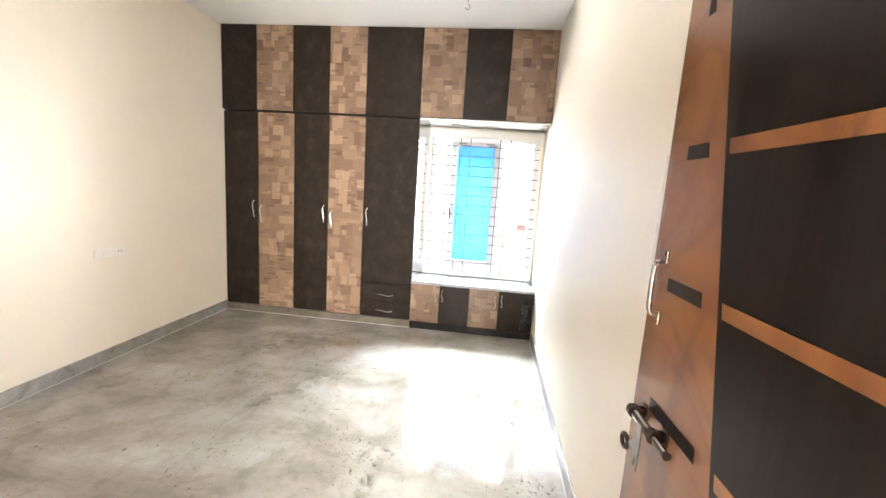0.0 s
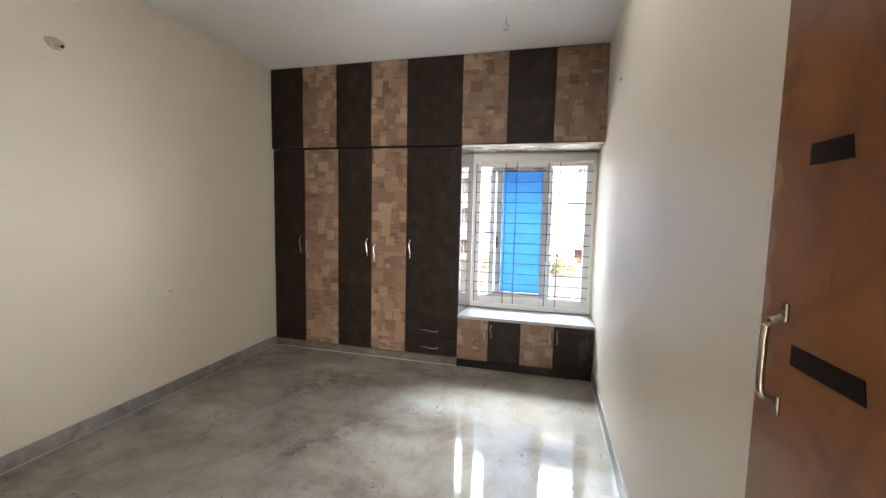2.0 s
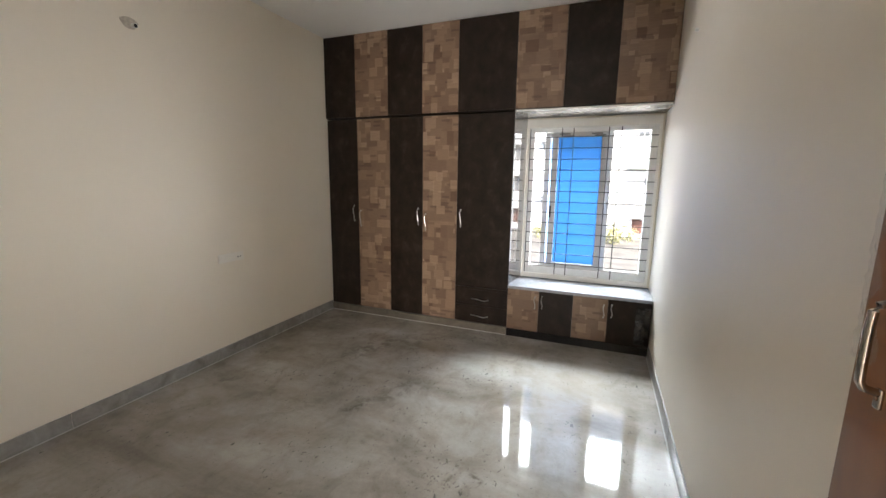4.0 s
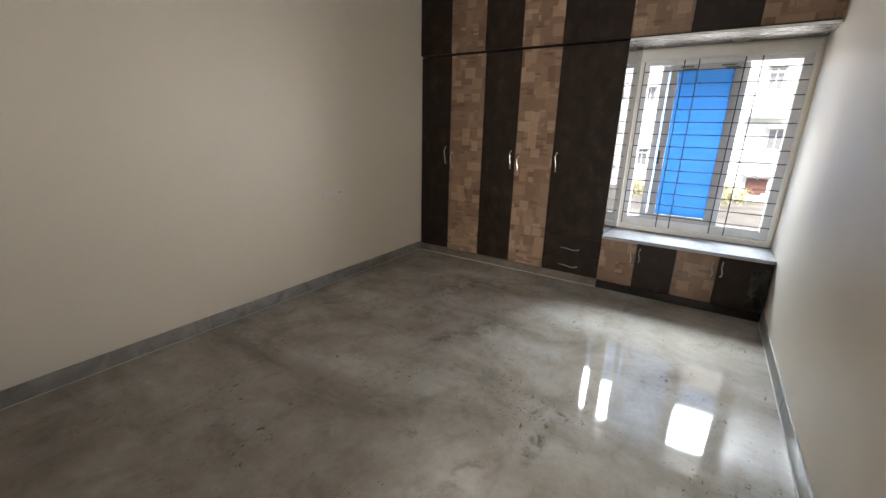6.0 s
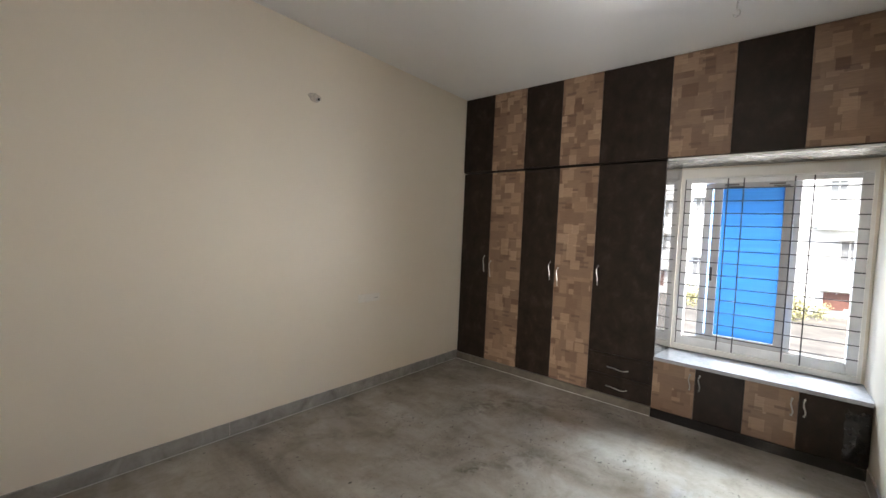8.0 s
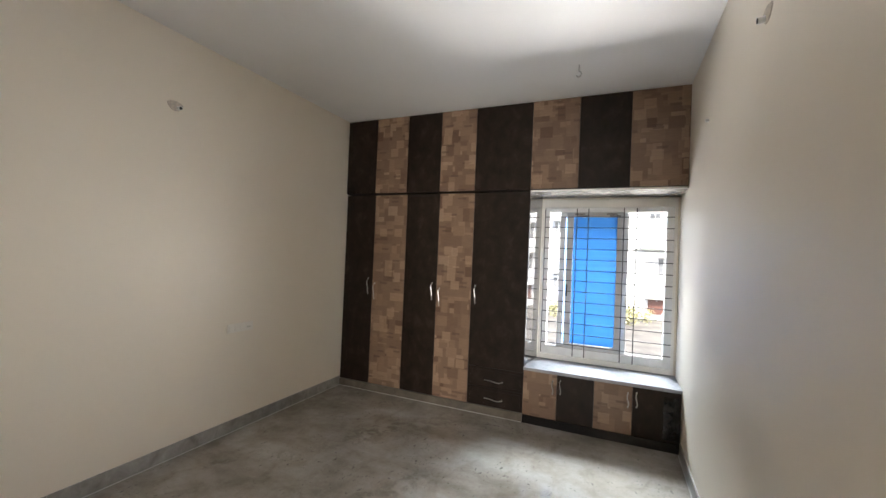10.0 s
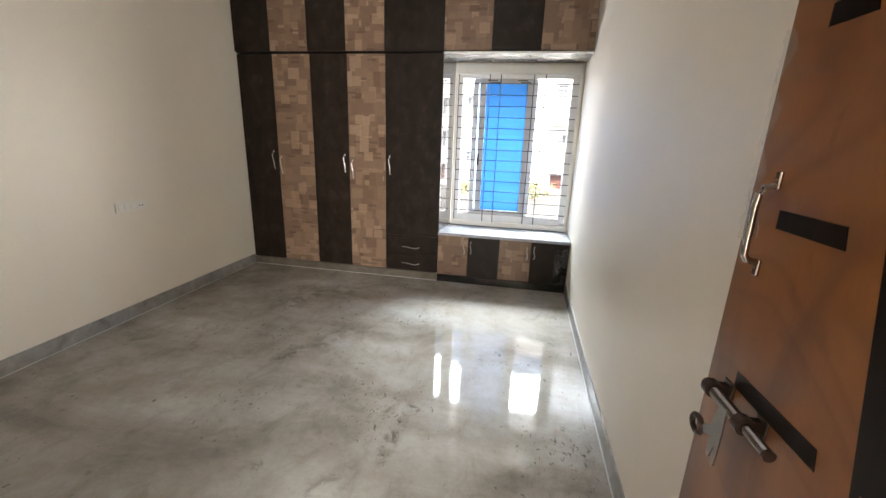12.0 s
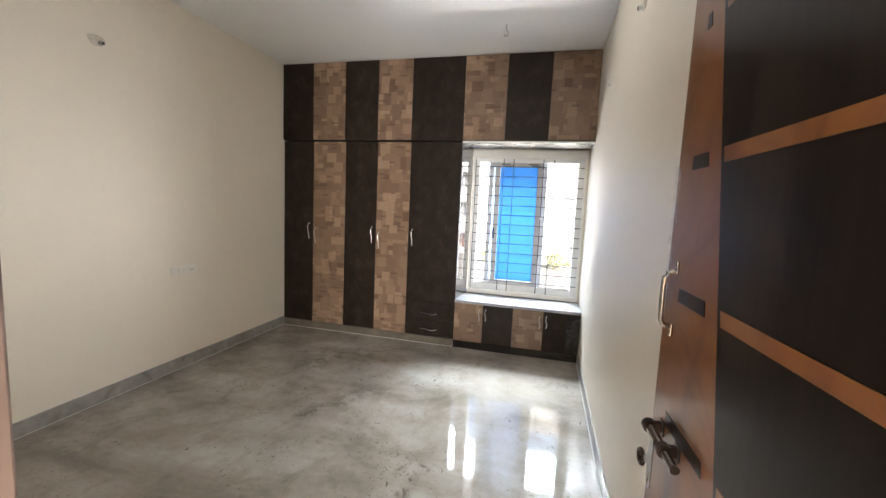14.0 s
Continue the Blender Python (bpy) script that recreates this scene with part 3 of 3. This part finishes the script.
l4 = loft(5, 8, "loft cabinet with patchwork and dark doors above window")
part("underside", slab(2.134, 3.426, LY + 0.002, WALL_Y - 0.002, 2.178, 2.198, bevel=0.001), CARCASS, l4, "glossy pale board under the loft")
# white strip put in as the bright reflection along the board's front edge
part("edge_glint", slab(2.136, 3.424, LY - 0.003, LY + 0.001, 2.178, 2.196, bevel=0.001), PLASTIC, l4, "white strip standing for the reflection along the board edge")

# low cabinets under the window seat
LOW = [2.132, 2.440, 2.757, 3.066, 3.427]
for a, b in ((0, 2), (2, 4)):
    u = thing("low_cabinet", "low cabinet with patchwork and dark laminate doors under window", "cabinet", "low cabinets under the window")
    part("body", slab(LOW[a] + 0.001, LOW[b] - 0.001, 0.001, WALL_Y - 0.004, 0.078, 0.494), DARK, u)
    d = door_leaf("door", u, LOW[a], LOW[a + 1], 0.08, 0.492, -0.018, TAN, TAND)
    put_handle(SHORT_HANDLE, d, LOW[a + 1] - 0.035, -0.018, 0.375)
    d = door_leaf("door", u, LOW[a + 1], LOW[b], 0.08, 0.492, -0.018, DARK, DARKD)
    put_handle(SHORT_HANDLE, d, LOW[a + 1] + 0.032, -0.018, 0.385)
    part("plinth", slab(LOW[a], LOW[b], -0.024, 0.0, 0.001, 0.077, bevel=0.002), PLINTH, u, "black laminate plinth")
bm = bmesh.new()
rng = random.Random(5)
grid = [[bm.verts.new((3.30 + 0.115 * i / 7 + rng.uniform(-0.004, 0.004), -0.0205 - rng.uniform(0.0, 0.010) * (0 < i), 0.10 + 0.35 * k / 14)) for i in range(8)] for k in range(15)]
for k in range(14):
    for i in range(7):
        bm.faces.new((grid[k][i], grid[k][i + 1], grid[k + 1][i + 1], grid[k + 1][i]))
bmesh.ops.solidify(bm, geom=bm.faces[:], thickness=0.0006)
part("protective_film", bm, FILM, d, "crumpled plastic protective film", True)
tagged(part("window_counter", slab(2.132, 3.428, -0.034, WALL_Y - 0.002, 0.496, 0.526, bevel=0.003), COUNTER),
       "polished pale granite counter below the window", "counter")

# ---- window ----
window = tagged(new("window_1"), "sliding window in cream frame with dark iron grille", "window", kind="structure")
X0, X1, Z0, Z1 = 2.206, 3.386, 0.580, 2.072

def ring(name, parent, x0, x1, z0, z1, w, y0, y1, material, label="", wide=None):
    """Four bars round an opening; w is the bars' width, wide the width of sill and head."""
    wz = wide or w
    ob = new(name)
    ob.parent = parent
    tagged(ob, label)
    part("stile", slab(x0, x0 + w, y0, y1, z0, z1, bevel=0.002), material, ob)
    part("stile", slab(x1 - w, x1, y0, y1, z0, z1, bevel=0.002), material, ob)
    part("rail", slab(x0 + w, x1 - w, y0, y1, z0, z0 + wz, bevel=0.002), material, ob)
    part("rail", slab(x0 + w, x1 - w, y0, y1, z1 - wz, z1, bevel=0.002), material, ob)
    return ob

part("cream_stile", slab(2.178, X0, 0.402, 0.425, 0.532, 2.160, bevel=0.003), CREAM_FRAME, window)
part("cream_stile", slab(X1, 3.408, 0.402, 0.425, 0.532, 2.160, bevel=0.002), CREAM_FRAME, window)
part("cream_sill", slab(X0, X1, 0.396, 0.425, 0.532, Z0, bevel=0.003), CREAM_FRAME, window)
part("cream_head", slab(X0, X1, 0.402, 0.425, 2.085, 2.160, bevel=0.003), CREAM_FRAME, window)
part("white_bead", slab(X0, X1, 0.398, 0.422, Z1, 2.083, bevel=0.002), PLASTIC, window, "white bead under the head")
outer = new("outer_frame")
outer.parent = window
tagged(outer, "outer profile whitened for glare")
part("stile", slab(X0 - 0.008, 2.254, 0.432, 0.530, Z0 - 0.01, Z1 + 0.01, bevel=0.003), OUTER_GLARE, outer)
part("stile", slab(3.326, X1 + 0.008, 0.432, 0.530, Z0 - 0.01, Z1 + 0.01, bevel=0.003), OUTER_GLARE, outer)
part("rail", slab(2.254, 3.326, 0.432, 0.530, Z0 - 0.01, 0.652, bevel=0.003), OUTER_GLARE, outer)
part("rail", slab(2.254, 3.326, 0.432, 0.530, 2.036, Z1 + 0.01, bevel=0.003), OUTER_GLARE, outer)
for y in (0.4345, 0.476, 0.516):
    part("track", slab(2.256, 3.324, y, y + 0.004, 0.652, 0.660), CHROME, outer)
near = ring("sash", window, 2.428, 2.962, 0.656, 2.036, 0.062, 0.440, 0.472, UPVC_BACKLIT, "sash with blue film slid to the middle", 0.050)
blue_pane = part("pane", slab(2.488, 2.902, 0.454, 0.459, 0.700, 1.990), BLUE, near, "glass covered with blue film")
far = ring("sash", window, 2.356, 3.004, 0.656, 2.036, 0.056, 0.482, 0.514, UPVC_BACKLIT, "rear sash slid to the middle", 0.050)
pale_pane = part("pane", slab(2.410, 2.950, 0.496, 0.500, 0.700, 1.990), PALE_BLUE, far, "glass covered with thin blue film")
blue_pane.visible_shadow = pale_pane.visible_shadow = False
for x, z in ((2.50, 2.018), (2.53, 1.998), (2.80, 2.018), (2.83, 2.0)):
    part("tape_print", slab(x, x + 0.10, 0.4385, 0.4395, z - 0.006, z + 0.006), TAPE, near)
part("lock", slab(2.436, 2.452, 0.430, 0.440, 1.18, 1.30, bevel=0.002), IRON, near)
grille = part("grille", slab(X0 - 0.006, X0 + 0.006, 0.4265, 0.4305, Z0, Z1), IRON, window, "dark iron bar grille")
for k in range(13):
    z = 0.692 + k * 0.1079
    part("bar", tube(bmesh.new(), [(X0, 0.4285, z), (X1, 0.4285, z)], 0.0044, 6), IRON, grille)
for x in (2.523, 2.633, 2.957, 3.070):
    part("upright", slab(x - 0.0045, x + 0.0045, 0.420, 0.4235, Z0, Z1), IRON, grille)

# ---- small fixtures ----
sw = thing("switch_plate", "ivory plastic switch plate on the cream wall", "switch")
part("plate", slab(0.0, 0.008, -1.505, -1.255, 0.828, 0.902, bevel=0.003), IVORY, sw)
for y in (-1.488, -1.438, -1.388):
    part("rocker", slab(0.006, 0.012, y, y + 0.04, 0.842, 0.888, bevel=0.002), IVORY, sw)
part("socket", slab(0.006, 0.010, -1.335, -1.27, 0.838, 0.892, bevel=0.002), IVORY, sw)
for y in (-1.315, -1.290):
    part("pin_hole", slab(0.0095, 0.0104, y - 0.004, y + 0.004, 0.856, 0.866), BLACK, sw)

def lamp_point(x, y, z, out):
    """A light point left bare: a plastered patch and the open end of a conduit."""
    p = thing("conduit_point", "bare conduit end in a plaster patch on wall", "conduit", "bare light points")
    bm = bmesh.new()
    outline = [(y - 0.02 + 0.055 * math.cos(a) * (1 + 0.15 * math.sin(3 * a)), z + 0.01 + 0.036 * math.sin(a)) for a in (2 * math.pi * k / 20 for k in range(20))]
    lo = [bm.verts.new((x, u, v)) for u, v in outline]
    hi = [bm.verts.new((x + out * 0.004, y - 0.02 + (u - y + 0.02) * 0.9, z + 0.01 + (v - z - 0.01) * 0.9)) for u, v in outline]
    bm.faces.new(hi), bm.faces.new(lo)
    for k in range(20):
        bm.faces.new((lo[k], lo[(k + 1) % 20], hi[(k + 1) % 20], hi[k]))
    part("patch", bm, PLASTER, p)
    part("conduit", tube(bmesh.new(), [(x, y, z), (x + out * 0.03, y, z - 0.004)], 0.014, 14), PLASTIC, p, smooth=True)
    part("bore", tube(bmesh.new(), [(x + out * 0.02, y, z - 0.003), (x + out * 0.031, y, z - 0.004)], 0.0115, 14), BLACK, p)

lamp_point(0.0, -1.985, 2.515, 1)
lamp_point(W, -1.83, 2.565, -1)
hook = thing("ceiling_hook", "small iron hook hanging from the ceiling", "hook")
part("shank", tube(bmesh.new(), [(2.593, -0.64, H), (2.593, -0.64, H - 0.045)], 0.005, 8), RUST, hook, smooth=True)
part("bend", tube(bmesh.new(), [(2.593 + 0.022 * math.sin(a) * 0.8, -0.64, H - 0.072 + 0.022 * math.cos(a)) for a in (math.pi * 1.4 * k / 9 for k in range(10))], 0.0045, 8), RUST, hook, smooth=True)
nail = thing("wall_plug", "small white plug in the cream wall", "wall plug")
part("plug", tube(bmesh.new(), [(W, -0.74, 2.503), (W - 0.02, -0.74, 2.503)], 0.010, 10), PLASTIC, nail, smooth=True)

# ---- outside ----
GZ = -3.2
ground = setting("ground", slab(-2500, 2500, -2500, 4000, GZ - 0.2, GZ), EARTH, "grey dusty ground between the houses", "ground")

setting("wall_lower_storey", slab(-T, W + 1.4, -6.8, 0.62, GZ, -0.152), FACADE, "plain painted lower storey under the room", "wall")

def house(name, label, x0, x1, y0, y1, top, wall, windows):
    h = thing(name, label, "building")
    bm = slab(x0, x1, y0, y1, GZ, top)
    part("wall", bm, wall, h)
    part("parapet", slab(x0 - 0.15, x1 + 0.15, y0 - 0.15, y1 + 0.15, top, top + 0.9, bevel=0.03), wall, h)
    z = GZ + 3.0
    while z < top - 1:
        part("floor_band", slab(x0 - 0.03, x1 + 0.03, y0 - 0.08, y0, z - 0.1, z + 0.1), wall, h)
        z += 3.0
    for wx, wz, ww, wh, glass in windows:
        w = part("window", slab(wx - ww / 2 - 0.08, wx + ww / 2 + 0.08, y0 - 0.05, y0 - 0.001, wz - wh / 2 - 0.08, wz + wh / 2 + 0.08), wall, h)
        part("pane", slab(wx - ww / 2, wx + ww / 2, y0 - 0.06, y0 - 0.052, wz - wh / 2, wz + wh / 2), glass, w)
        part("mullion", slab(wx - 0.04, wx + 0.04, y0 - 0.09, y0 - 0.061, wz - wh / 2, wz + wh / 2), wall, w)
        part("hood", slab(wx - ww / 2 - 0.2, wx + ww / 2 + 0.2, y0 - 0.55, y0, wz + wh / 2 + 0.12, wz + wh / 2 + 0.2, bevel=0.01), wall, w)
    return h

wins = [(6.5, 1.28, 0.8, 1.3, DARK_GLASS), (6.05, -2.05, 1.3, 1.05, MAROON), (5.75, 5.35, 0.75, 1.3, DARK_GLASS)]
for fx in (10.5, 14.5, 18.5, 22.5):
    for fz in (-1.9, 1.3, 4.3, 7.3, 10.3, 13.3, 16.3):
        wins.append((fx, fz, 1.2, 1.4, MAROON if fz < 0 else DARK_GLASS))
for fz in (8.3, 11.3, 14.3, 17.3):
    wins.append((5.8, fz, 1.1, 1.3, DARK_GLASS))
b1 = house("apartment_building", "white apartment block with dark windows across the ground", 2.9, 26, 34, 46, 19.0, FACADE, wins)
part("balcony", slab(4.8, 6.9, 33.2, 34, 2.72, 3.22, bevel=0.02), GREEN, b1, "pale green balcony front")
part("shutter", slab(5.55, 6.45, 33.90, 33.935, -2.7, -1.6), MAROON, b1)
b2 = house("house", "grey-white house with a dark window behind bushes", -12, -0.9, 38, 48, 18.0, FACADE_2,
           [(-2.5, -0.6, 0.8, 1.3, DARK_GLASS), (-5.5, 1.3, 1.2, 1.4, DARK_GLASS), (-2.6, 4.8, 0.7, 1.0, DARK_GLASS), (-5.5, 4.3, 1.2, 1.4, DARK_GLASS), (-5.5, -1.9, 1.2, 1.4, DARK_GLASS)])
cable = thing("overhead_cable", "thin black cable sagging across the street", "cable")
part("wire", tube(bmesh.new(), [(-0.95 + 7.6 * u, 38.0 - 4.0 * u, 3.7 + 1.4 * u - 2.2 * u * (1 - u)) for u in (k / 16 for k in range(17))], 0.02, 5), BLACK, cable)

def bush(x, y, size, seed):
    rng = random.Random(seed)
    b = thing("bush", "dry yellow-green bush on dusty ground", "bush", "bushes on the ground")
    for _ in range(4):
        a = rng.uniform(0, 6.28)
        part("stem", tube(bmesh.new(), [(x, y, GZ), (x + 0.2 * size * math.cos(a), y + 0.2 * size * math.sin(a), GZ + 0.4 * size),
                                        (x + 0.45 * size * math.cos(a), y + 0.45 * size * math.sin(a), GZ + 0.9 * size)], 0.03 * size, 5), BARK, b)
    bm = bmesh.new()
    for _ in range(420):
        c = Vector((rng.gauss(0, 0.36), rng.gauss(0, 0.36), abs(rng.gauss(0.6, 0.3)))) * size + Vector((x, y, GZ))
        u = Vector((rng.uniform(-1, 1), rng.uniform(-1, 1), rng.uniform(-1, 1))).normalized() * 0.10 * size
        v = u.cross(Vector((rng.uniform(-1, 1), rng.uniform(-1, 1), 0.3))).normalized() * 0.05 * size
        bm.faces.new([bm.verts.new(p) for p in (c - u, c + v, c + u, c - v)])
    part("leaves", bm, LEAF, b)

for n, (x, y, s) in enumerate(((3.9, 30, 1.4), (-1.7, 31, 1.2), (5.2, 32.5, 0.8))):
    bush(x, y, s, n)
